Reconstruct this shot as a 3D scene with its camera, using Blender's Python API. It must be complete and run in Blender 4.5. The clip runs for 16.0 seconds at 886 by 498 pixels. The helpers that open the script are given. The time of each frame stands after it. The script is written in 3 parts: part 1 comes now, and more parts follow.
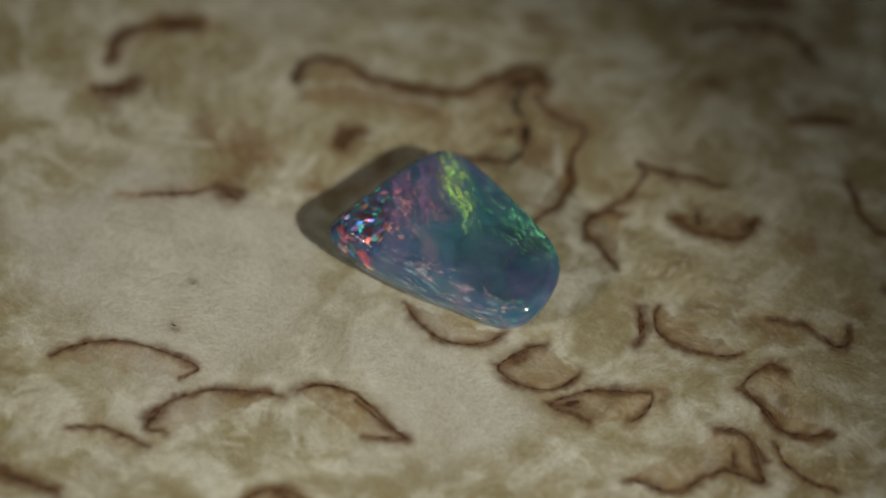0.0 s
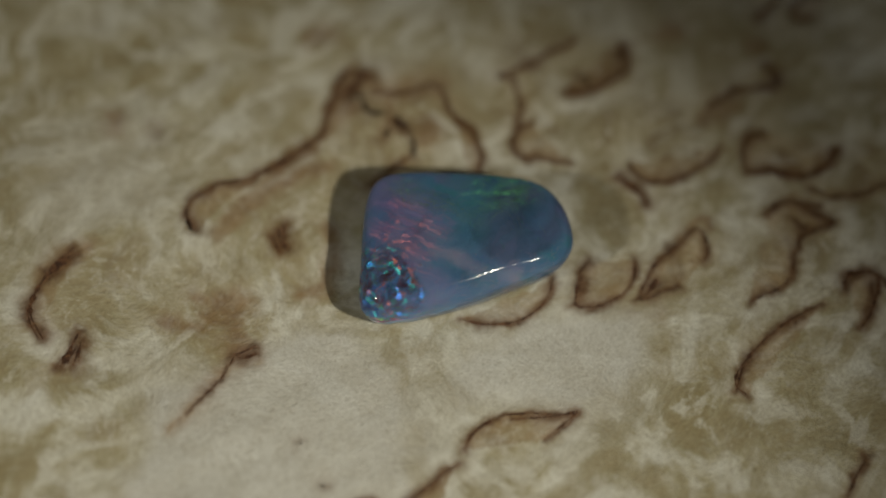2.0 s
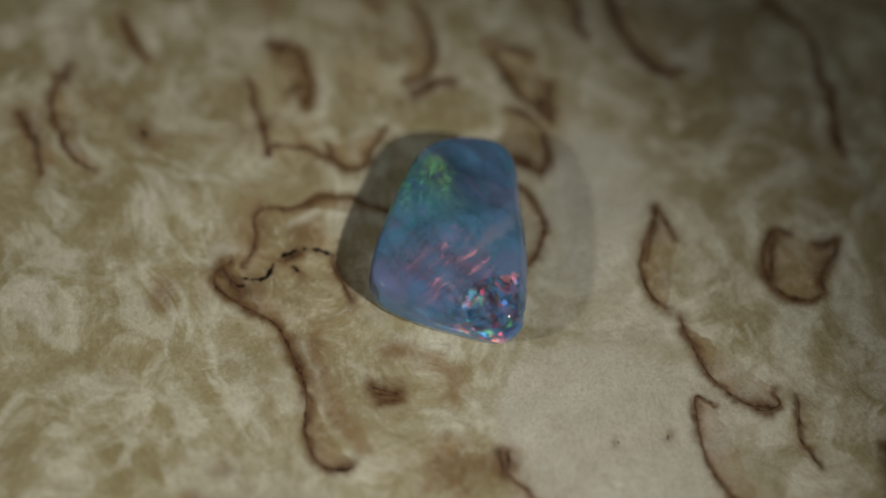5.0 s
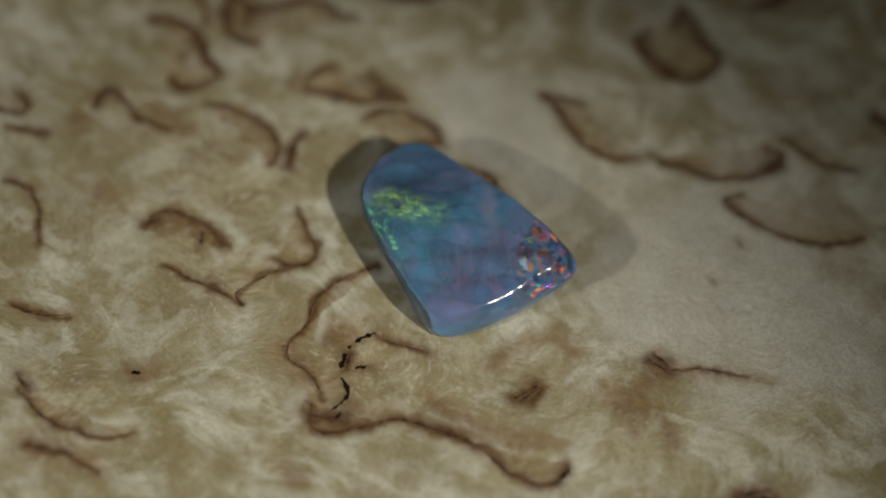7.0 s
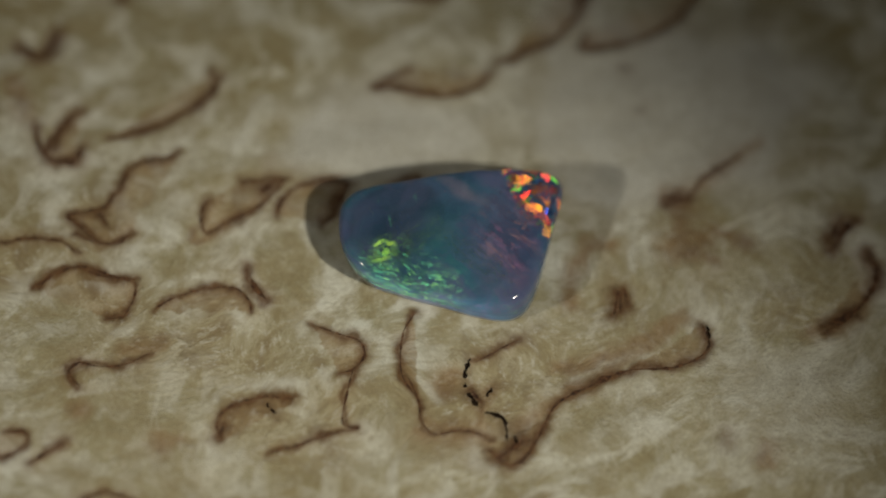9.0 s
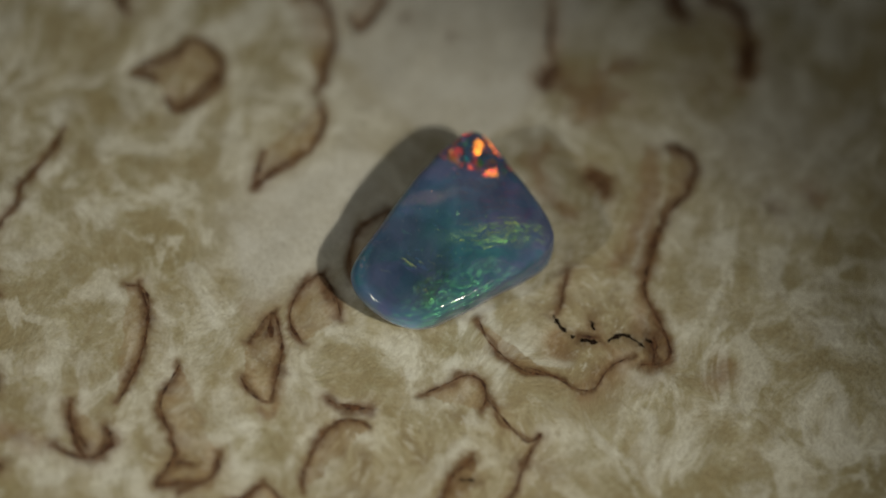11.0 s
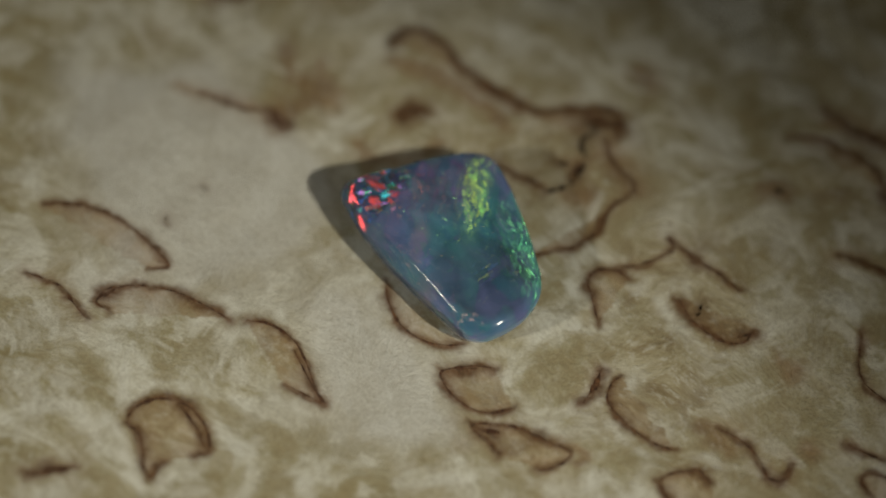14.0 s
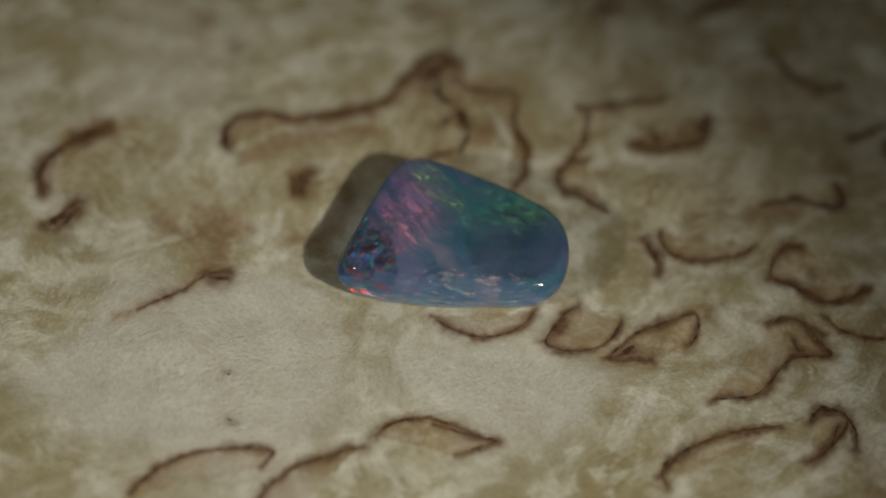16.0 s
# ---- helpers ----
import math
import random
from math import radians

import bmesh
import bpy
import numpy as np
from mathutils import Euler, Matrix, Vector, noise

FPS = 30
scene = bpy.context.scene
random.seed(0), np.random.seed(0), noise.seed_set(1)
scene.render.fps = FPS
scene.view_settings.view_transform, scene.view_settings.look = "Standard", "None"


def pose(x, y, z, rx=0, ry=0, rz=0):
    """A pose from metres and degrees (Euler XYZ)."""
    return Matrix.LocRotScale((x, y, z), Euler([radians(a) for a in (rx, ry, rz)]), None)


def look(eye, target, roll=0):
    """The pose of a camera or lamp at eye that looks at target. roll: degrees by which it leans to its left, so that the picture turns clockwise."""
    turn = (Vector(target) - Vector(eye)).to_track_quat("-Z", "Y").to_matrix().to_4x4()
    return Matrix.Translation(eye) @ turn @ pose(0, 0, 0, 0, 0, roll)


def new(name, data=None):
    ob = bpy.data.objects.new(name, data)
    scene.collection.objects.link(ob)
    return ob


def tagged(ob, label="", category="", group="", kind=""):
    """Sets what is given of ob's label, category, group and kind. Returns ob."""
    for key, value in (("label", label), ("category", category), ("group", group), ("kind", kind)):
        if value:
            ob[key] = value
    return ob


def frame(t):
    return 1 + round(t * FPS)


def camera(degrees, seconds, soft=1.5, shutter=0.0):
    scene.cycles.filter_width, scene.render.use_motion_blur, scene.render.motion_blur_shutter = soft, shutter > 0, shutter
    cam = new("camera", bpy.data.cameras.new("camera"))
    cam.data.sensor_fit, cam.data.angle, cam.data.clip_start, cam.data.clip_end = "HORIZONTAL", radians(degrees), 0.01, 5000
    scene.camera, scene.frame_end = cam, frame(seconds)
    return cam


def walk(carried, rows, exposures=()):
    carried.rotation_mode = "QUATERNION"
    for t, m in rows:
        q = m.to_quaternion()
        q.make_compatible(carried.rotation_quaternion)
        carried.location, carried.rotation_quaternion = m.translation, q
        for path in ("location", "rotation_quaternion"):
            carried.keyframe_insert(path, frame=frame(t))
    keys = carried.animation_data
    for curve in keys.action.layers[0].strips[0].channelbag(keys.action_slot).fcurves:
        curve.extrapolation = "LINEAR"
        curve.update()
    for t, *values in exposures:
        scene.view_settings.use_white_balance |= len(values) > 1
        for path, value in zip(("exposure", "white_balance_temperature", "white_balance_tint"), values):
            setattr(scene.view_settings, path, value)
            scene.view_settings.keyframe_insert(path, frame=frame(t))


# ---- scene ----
cam = camera(14.27, 16.0, soft=2.0)
EYE = (0.00000, -0.11266, 0.19222)
VIEW = Matrix(((0.99575, -0.09207, 0.00306, EYE[0]), (0.08091, 0.85830, -0.50673, EYE[1]),
               (0.04403, 0.50482, 0.86210, EYE[2]), (0, 0, 0, 1)))
walk(cam, [(0.0, VIEW), (16.0, VIEW)])
cam.data.dof.use_dof = True
cam.data.dof.focus_distance = 0.2190
cam.data.dof.aperture_fstop = 9.0
scene.view_settings.exposure = 0.0

# ---- world and lamps: a dim room and two desk spots in front of the table ----
world = bpy.data.worlds.new("room")
scene.world = world
world.use_nodes = True
world.node_tree.nodes["Background"].inputs[0].default_value = (0.6, 0.6, 0.6, 1)
world.node_tree.nodes["Background"].inputs[1].default_value = 0.018


def spot(name, at, aim, power, cone, radius, colour):
    data = bpy.data.lights.new(name, "SPOT")
    data.energy, data.spot_size, data.spot_blend = power, radians(cone), 1.0
    data.shadow_soft_size, data.color = radius, colour
    ob = new(name, data)
    ob.matrix_world = look(at, aim)
    return ob


spot("spot_lamp_key", (0.222, -0.171, 0.255), (-0.0140, -0.0094, 0), 3.58, 12.6, 0.006, (1.0, 0.965, 0.815))
spot("spot_lamp_second", (-0.260, -0.170, 0.190), (0.006, -0.009, 0), 1.44, 12.2, 0.010, (1.0, 0.97, 0.825))

# ---- materials ----
def material(name):
    mat = bpy.data.materials.new(name)
    mat.use_nodes = True
    tree = mat.node_tree
    return mat, tree, tree.nodes["Principled BSDF"]


def node(tree, kind, links=None, **settings):
    """A node with its settings; links: input name or index -> socket or value."""
    n = tree.nodes.new(kind)
    for key, value in settings.items():
        setattr(n, key, value)
    for key, value in (links or {}).items():
        if isinstance(value, bpy.types.NodeSocket):
            tree.links.new(value, n.inputs[key])
        else:
            n.inputs[key].default_value = value
    return n


def mix(tree, fac, a, b, blend="MIX"):
    n = tree.nodes.new("ShaderNodeMix")
    n.data_type, n.blend_type = "RGBA", blend
    for index, value in ((0, fac), (6, a), (7, b)):
        if isinstance(value, bpy.types.NodeSocket):
            tree.links.new(value, n.inputs[index])
        else:
            n.inputs[index].default_value = value
    return n.outputs[2]


def math2(tree, op, a, b=0.0, clamp=False):
    n = tree.nodes.new("ShaderNodeMath")
    n.operation, n.use_clamp = op, clamp
    for index, value in ((0, a), (1, b)):
        if isinstance(value, bpy.types.NodeSocket):
            tree.links.new(value, n.inputs[index])
        else:
            n.inputs[index].default_value = value
    return n.outputs[0]


def ramp(tree, fac, stops, ease="LINEAR"):
    n = tree.nodes.new("ShaderNodeValToRGB")
    n.color_ramp.interpolation = ease
    while len(n.color_ramp.elements) < len(stops):
        n.color_ramp.elements.new(0.5)
    for e, (at, colour) in zip(n.color_ramp.elements, stops):
        e.position = at
        e.color = (*colour, 1) if len(colour) == 3 else colour
    tree.links.new(fac, n.inputs[0])
    return n.outputs[0]


def grey(v):
    return (v, v, v)


def noise_at(tree, co, scale, detail=4.0, rough=0.55, distort=0.0):
    return node(tree, "ShaderNodeTexNoise", {"Vector": co, "Scale": scale, "Detail": detail, "Roughness": rough,
                                             "Distortion": distort}).outputs[0]


def birch_material():
    """Pale curly birch: cream and olive clouds, silky fibres, brown bark figures."""
    mat, tree, bsdf = material("curly_birch")
    co = node(tree, "ShaderNodeTexCoord").outputs["Object"]
    warp = node(tree, "ShaderNodeTexNoise", {"Vector": co, "Scale": 110.0, "Detail": 2.0}).outputs["Color"]
    warp = node(tree, "ShaderNodeVectorMath", {0: warp, 1: (0.5, 0.5, 0.5)}, operation="SUBTRACT").outputs[0]
    warp = node(tree, "ShaderNodeVectorMath", {0: warp, 3: 0.007}, operation="SCALE").outputs[0]
    bent = node(tree, "ShaderNodeVectorMath", {0: co, 1: warp}, operation="ADD").outputs[0]
    gently = node(tree, "ShaderNodeVectorMath", {0: warp, 3: 0.9}, operation="SCALE").outputs[0]
    gently = node(tree, "ShaderNodeVectorMath", {0: co, 1: gently}, operation="ADD").outputs[0]
    fibre_co = node(tree, "ShaderNodeMapping", {"Vector": gently, "Scale": (1.0, 1.2, 1.0)}).outputs[0]
    curl = node(tree, "ShaderNodeTexNoise", {"Vector": co, "Scale": 75.0, "Detail": 1.5}).outputs["Color"]
    curl = node(tree, "ShaderNodeVectorMath", {0: curl, 1: (0.5, 0.5, 0.5)}, operation="SUBTRACT").outputs[0]
    curl = node(tree, "ShaderNodeVectorMath", {0: curl, 3: 0.020}, operation="SCALE").outputs[0]
    curl = node(tree, "ShaderNodeVectorMath", {0: co, 1: curl}, operation="ADD").outputs[0]
    silk_co = node(tree, "ShaderNodeMapping", {"Vector": curl, "Scale": (0.8, 1.15, 1.0)}).outputs[0]
    silk = noise_at(tree, silk_co, 360.0, 5.0, 0.58, 0.5)
    clouds = noise_at(tree, bent, 180.0, 7.0, 0.66, 0.15)
    fibres = noise_at(tree, fibre_co, 1100.0, 6.0, 0.7, 0.4)
    grain = noise_at(tree, fibre_co, 3600.0, 4.0, 0.75)
    tone = node(tree, "ShaderNodeAttribute", attribute_name="tone").outputs["Fac"]
    pale = math2(tree, "MULTIPLY", tone, -1.0, True)
    brown = math2(tree, "MULTIPLY", tone, 1.0, True)
    base = ramp(tree, clouds, [(0.38, (0.36, 0.302, 0.160)), (0.45, (0.425, 0.370, 0.226)), (0.51, (0.49, 0.438, 0.290)), (0.57, (0.61, 0.57, 0.44)), (0.64, (0.77, 0.745, 0.64))])
    base = mix(tree, math2(tree, "MULTIPLY", pale, 1.0, True), base, (0.715, 0.70, 0.655, 1))
    veins = noise_at(tree, bent, 430.0, 6.0, 0.7, 0.3)
    lively = math2(tree, "SUBTRACT", 1.0, pale)
    base = mix(tree, math2(tree, "MULTIPLY", ramp(tree, veins, [(0.52, grey(0.0)), (0.62, grey(0.50))]), lively), base, (0.37, 0.315, 0.19, 1))
    base = mix(tree, math2(tree, "MULTIPLY", ramp(tree, veins, [(0.34, grey(0.5)), (0.46, grey(0.0))]), lively), base, (0.74, 0.72, 0.62, 1))
    # wavy olive and pale bands: the curly grain's chatoyance, put into the colour
    sheen_swirl = noise_at(tree, bent, 240.0, 5.0, 0.6, 0.55)
    base = mix(tree, math2(tree, "MULTIPLY", ramp(tree, sheen_swirl, [(0.53, grey(0.0)), (0.63, grey(0.35))]), lively), base, (0.37, 0.295, 0.16, 1))
    base = mix(tree, math2(tree, "MULTIPLY", ramp(tree, sheen_swirl, [(0.37, grey(0.6)), (0.46, grey(0.0))]), lively), base, (0.77, 0.75, 0.67, 1))
    base = mix(tree, math2(tree, "MULTIPLY", ramp(tree, silk, [(0.52, grey(0.0)), (0.62, grey(0.60))]), lively), base, (0.84, 0.82, 0.725, 1))
    base = mix(tree, math2(tree, "MULTIPLY", ramp(tree, silk, [(0.39, grey(0.50)), (0.49, grey(0.0))]), lively), base, (0.38, 0.305, 0.165, 1))
    base = mix(tree, 0.14, base, ramp(tree, fibres, [(0.32, (0.55, 0.50, 0.40)), (0.60, (1, 1, 1))]), "MULTIPLY")
    base = mix(tree, 0.42, base, ramp(tree, grain, [(0.32, (0.5, 0.46, 0.38)), (0.58, (1, 1, 1))]), "MULTIPLY")
    base = mix(tree, brown, base, ramp(tree, veins, [(0.38, (0.27, 0.195, 0.095)), (0.50, (0.40, 0.325, 0.185)), (0.62, (0.55, 0.49, 0.335))]))
    crunch = math2(tree, "ADD", math2(tree, "MULTIPLY", brown, 1.3), math2(tree, "SUBTRACT", 0.25, math2(tree, "MULTIPLY", pale, 0.08)), True)
    flecks = noise_at(tree, fibre_co, 1500.0, 5.0, 0.78)
    base = mix(tree, math2(tree, "MULTIPLY", ramp(tree, flecks, [(0.53, grey(0.0)), (0.66, grey(0.55))]), crunch), base, (0.80, 0.78, 0.69, 1))
    base = mix(tree, math2(tree, "MULTIPLY", ramp(tree, flecks, [(0.35, grey(0.95)), (0.46, grey(0.0))]), crunch), base, (0.33, 0.27, 0.16, 1))
    pores = noise_at(tree, co, 5200.0, 2.0, 0.6)
    base = mix(tree, ramp(tree, pores, [(0.64, grey(0.0)), (0.74, grey(0.55))]), base, (0.30, 0.24, 0.14, 1))
    rim = node(tree, "ShaderNodeAttribute", attribute_name="rim").outputs["Fac"]
    base = mix(tree, math2(tree, "MULTIPLY", rim, ramp(tree, silk, [(0.40, grey(0.15)), (0.58, grey(0.62))])), base, (0.82, 0.80, 0.71, 1))
    fill = node(tree, "ShaderNodeAttribute", attribute_name="fill").outputs["Fac"]
    stain = node(tree, "ShaderNodeAttribute", attribute_name="stain").outputs["Fac"]
    mottled = math2(tree, "MULTIPLY", fill, ramp(tree, fibres, [(0.3, grey(1.0)), (0.7, grey(0.5))]))
    base = mix(tree, mottled, base, ramp(tree, veins, [(0.38, (0.20, 0.095, 0.036)), (0.62, (0.40, 0.235, 0.105))]))
    broken = math2(tree, "MULTIPLY", stain, ramp(tree, grain, [(0.25, grey(1.0)), (0.75, grey(0.72))]))
    base = mix(tree, broken, base, ramp(tree, fibres, [(0.35, (0.056, 0.021, 0.007)), (0.65, (0.160, 0.068, 0.024))]))
    tree.links.new(base, bsdf.inputs["Base Color"])
    rough = ramp(tree, fibres, [(0.3, grey(0.62)), (0.7, grey(0.42))])
    tree.links.new(rough, bsdf.inputs["Roughness"])
    bsdf.inputs["Specular IOR Level"].default_value = 0.35
    relief = math2(tree, "ADD", math2(tree, "MULTIPLY", flecks, 0.8), math2(tree, "MULTIPLY", grain, 0.4))
    bump = node(tree, "ShaderNodeBump", {"Height": relief, "Strength": 0.6, "Distance": 0.00026})
    tree.links.new(bump.outputs[0], bsdf.inputs["Normal"])
    return mat


def bark_material():
    """Dark brown bark grown into the wood."""
    mat, tree, bsdf = material("ingrown_bark")
    co = node(tree, "ShaderNodeTexCoord").outputs["Object"]
    speck = noise_at(tree, co, 2600.0, 4.0, 0.7)
    tree.links.new(ramp(tree, speck, [(0.3, (0.024, 0.009, 0.004)), (0.50, (0.075, 0.030, 0.011)), (0.66, (0.19, 0.088, 0.036))]), bsdf.inputs["Base Color"])
    bsdf.inputs["Roughness"].default_value = 0.7
    bump = node(tree, "ShaderNodeBump", {"Height": speck, "Strength": 0.5, "Distance": 0.0001})
    tree.links.new(bump.outputs[0], bsdf.inputs["Normal"])
    return mat


def hollow_material():
    mat, tree, bsdf = material("dark_split")
    co = node(tree, "ShaderNodeTexCoord").outputs["Object"]
    tree.links.new(ramp(tree, noise_at(tree, co, 3000.0), [(0.35, (0.008, 0.006, 0.005)), (0.7, (0.03, 0.018, 0.012))]), bsdf.inputs["Base Color"])
    bsdf.inputs["Roughness"].default_value = 0.95
    bsdf.inputs["Specular IOR Level"].default_value = 0.05
    return mat


def table_material():
    mat, tree, bsdf = material("dark_felt")
    co = node(tree, "ShaderNodeTexCoord").outputs["Object"]
    tree.links.new(ramp(tree, noise_at(tree, co, 300.0), [(0.3, grey(0.02)), (0.7, grey(0.045))]), bsdf.inputs["Base Color"])
    bsdf.inputs["Roughness"].default_value = 0.9
    return mat


def world_normal(tree, azimuth, tilt, cell, spread):
    """A lattice plane inside the stone: leaning by tilt towards azimuth, each grain a little different."""
    lean = (math.sin(radians(tilt)) * math.cos(radians(azimuth)), math.sin(radians(tilt)) * math.sin(radians(azimuth)), math.cos(radians(tilt)))
    off = node(tree, "ShaderNodeVectorMath", {0: cell, 1: (0.5, 0.5, 0.5)}, operation="SUBTRACT").outputs[0]
    off = node(tree, "ShaderNodeVectorMath", {0: off, 3: spread}, operation="SCALE").outputs[0]
    way = node(tree, "ShaderNodeVectorMath", {0: off, 1: lean}, operation="ADD").outputs[0]
    turned = node(tree, "ShaderNodeVectorTransform", {0: way}, vector_type="NORMAL", convert_from="OBJECT", convert_to="WORLD").outputs[0]
    return node(tree, "ShaderNodeVectorMath", {0: turned}, operation="NORMALIZE").outputs[0]


def zone(tree, co, x, y, across, along, turn, soft=0.5):
    """1 inside an ellipse of the stone (millimetres, degrees), 0 outside."""
    local = node(tree, "ShaderNodeMapping", {"Vector": co, "Location": (x / 1000, y / 1000, 0), "Rotation": (0, 0, radians(turn)),
                                             "Scale": (across / 1000, along / 1000, 1.0)}, vector_type="TEXTURE").outputs[0]
    far = node(tree, "ShaderNodeVectorMath", {0: local}, operation="LENGTH").outputs["Value"]
    return ramp(tree, far, [(max(0.0, 1 - soft), grey(1.0)), (1.0, grey(0.0))], "EASE")


# grains of the stone's colour play: zone (x, y, across, along, turn), grain size, stretch and its turn, share of grains,
# azimuth and tilt of their planes, spread, roughness, strength, colours
GRAINS = (
    ((0.5, -0.5, 26, 26, 0), 1.2, 2.5, 20, 1.0, 158, 33, 0.05, 0.62, 0.72, ((0.10, 0.24, 0.48), (0.12, 0.31, 0.56), (0.20, 0.27, 0.54))),
    ((3.0, 0.5, 15, 15, 0), 1.1, 2.0, -40, 1.0, -37, 33, 0.08, 0.58, 0.22, ((0.08, 0.26, 0.36), (0.10, 0.34, 0.34), (0.20, 0.20, 0.46))),
    ((-2.4, 2.4, 2.6, 4.8, -25), 0.40, 6.0, 108, 0.75, -72, 34, 0.30, 0.54, 0.42, ((0.40, 0.14, 0.44), (0.54, 0.20, 0.32), (0.30, 0.18, 0.52))),
    ((-2.6, 1.4, 3.2, 4.2, -15), 0.24, 9.0, 112, 0.56, -146, 34, 0.50, 0.46, 0.56, ((0.80, 0.20, 0.16), (0.75, 0.30, 0.18), (0.62, 0.18, 0.34))),
    ((-2.6, 2.4, 2.6, 4.2, -25), 0.50, 6.0, 116, 0.50, 112, 34, 0.30, 0.50, 0.30, ((0.62, 0.22, 0.26), (0.54, 0.22, 0.42), (0.66, 0.30, 0.24))),
    ((-0.1, 2.8, 1.5, 4.2, 18), 0.30, 3.0, 110, 0.85, -47, 34, 0.42, 0.44, 0.72, ((0.32, 0.74, 0.06), (0.66, 0.74, 0.05), (0.14, 0.58, 0.12))),
    ((4.0, 0.3, 3.8, 2.4, -30), 0.22, 3.0, -35, 0.55, -150, 34, 0.42, 0.44, 0.70, ((0.12, 0.54, 0.17), (0.24, 0.58, 0.12), (0.06, 0.42, 0.30))),
    ((4.7, 1.9, 4.6, 1.7, -41), 0.15, 3.0, -40, 0.42, 113, 34, 0.45, 0.40, 0.64, ((0.10, 0.66, 0.22), (0.42, 0.74, 0.06), (0.05, 0.58, 0.36))),
    ((4.6, -0.8, 1.3, 1.1, 0), 0.30, 2.0, -36, 0.80, 100, 34, 0.40, 0.44, 0.72, ((0.30, 0.70, 0.06), (0.50, 0.72, 0.06), (0.16, 0.62, 0.14))),
    ((3.2, -0.3, 3.6, 1.5, -4), 0.26, 2.5, 4, 0.60, 140, 34, 0.35, 0.48, 0.54, ((0.30, 0.70, 0.06), (0.56, 0.74, 0.05), (0.10, 0.52, 0.20))),
    ((4.4, 0.9, 5.4, 2.0, -50), 0.15, 3.0, -56, 0.38, 8, 34, 0.45, 0.40, 0.56, ((0.10, 0.66, 0.22), (0.36, 0.72, 0.10), (0.05, 0.54, 0.44))),
    ((4.6, 1.0, 5.2, 1.8, -50), 0.15, 3.0, -50, 0.38, -40, 34, 0.45, 0.40, 0.56, ((0.10, 0.64, 0.26), (0.30, 0.70, 0.12), (0.05, 0.50, 0.46))),
    ((2.4, -2.0, 4.2, 3.4, -20), 0.17, 5.0, 70, 0.15, -20, 33, 0.65, 0.42, 0.58, ((0.50, 0.60, 0.12), (0.14, 0.26, 0.70), (0.14, 0.56, 0.32))),
    # pinkish reflection along the lower front edge, put in as two grain rows
    ((-0.5, -3.9, 6.0, 1.3, -20), 0.26, 3.0, -25, 0.50, -75, 36, 0.45, 0.44, 0.32, ((0.74, 0.50, 0.48), (0.80, 0.56, 0.44), (0.44, 0.60, 0.66), (0.70, 0.40, 0.44))),
    ((3.6, -5.6, 1.8, 1.2, 20), 0.20, 2.0, 30, 0.45, -60, 36, 0.45, 0.46, 0.34, ((0.78, 0.36, 0.34), (0.10, 0.60, 0.36), (0.70, 0.44, 0.40))),
    ((-6.3, 0.1, 3.4, 4.2, 0), 0.32, 1.5, 30, 0.26, -70, 34, 0.60, 0.38, 0.82, ((0.04, 0.52, 0.46), (0.08, 0.20, 0.88), (0.86, 0.20, 0.12), (0.06, 0.66, 0.26), (0.48, 0.16, 0.66), (0.04, 0.44, 0.56))),
    ((-4.4, -0.2, 2.4, 2.6, 0), 0.22, 1.8, 50, 0.17, -75, 34, 0.55, 0.42, 0.72, ((0.86, 0.24, 0.16), (0.84, 0.38, 0.14), (0.60, 0.22, 0.40))),
    ((-6.3, 0.0, 3.4, 4.2, 0), 0.34, 1.5, 70, 0.30, -142, 34, 0.60, 0.38, 0.82, ((0.04, 0.52, 0.50), (0.06, 0.26, 0.88), (0.88, 0.26, 0.18), (0.04, 0.60, 0.36), (0.60, 0.22, 0.55))),
    ((-6.3, 0.0, 3.4, 4.2, 0), 0.44, 1.5, 20, 0.34, -166, 34, 0.50, 0.40, 0.82, ((0.04, 0.60, 0.50), (0.08, 0.26, 0.90), (0.92, 0.26, 0.16), (0.05, 0.66, 0.40), (0.88, 0.30, 0.34))),
    ((-6.2, 0.3, 3.4, 4.2, 0), 0.34, 1.5, -30, 0.26, 140, 34, 0.50, 0.38, 0.80, ((0.92, 0.58, 0.03), (0.92, 0.26, 0.06), (0.05, 0.60, 0.50), (0.10, 0.24, 0.85), (0.85, 0.16, 0.30))),
    ((-6.1, 0.3, 3.4, 4.2, 0), 0.62, 1.5, -30, 0.36, 92, 34, 0.45, 0.36, 0.72, ((0.95, 0.09, 0.02), (0.95, 0.20, 0.02), (0.92, 0.38, 0.02), (0.95, 0.06, 0.06), (0.16, 0.66, 0.06))),
    ((-6.0, 0.3, 3.4, 4.2, 0), 0.52, 2.2, 10, 0.40, 40, 34, 0.45, 0.36, 0.72, ((0.95, 0.06, 0.03), (0.95, 0.12, 0.05), (0.90, 0.30, 0.03), (0.95, 0.05, 0.07))),
    ((-6.0, 0.2, 3.4, 4.2, 0), 0.48, 2.0, -10, 0.36, -8, 34, 0.50, 0.36, 0.72, ((0.95, 0.06, 0.06), (0.92, 0.10, 0.10), (0.95, 0.12, 0.16), (0.20, 0.70, 0.05), (0.08, 0.12, 0.80))),
    ((-1.0, -0.5, 7.5, 6.5, 0), 0.08, 1.6, 15, 0.02, -60, 33, 0.90, 0.34, 0.55, ((0.80, 0.62, 0.25), (0.30, 0.70, 0.30), (0.80, 0.42, 0.30))),
)


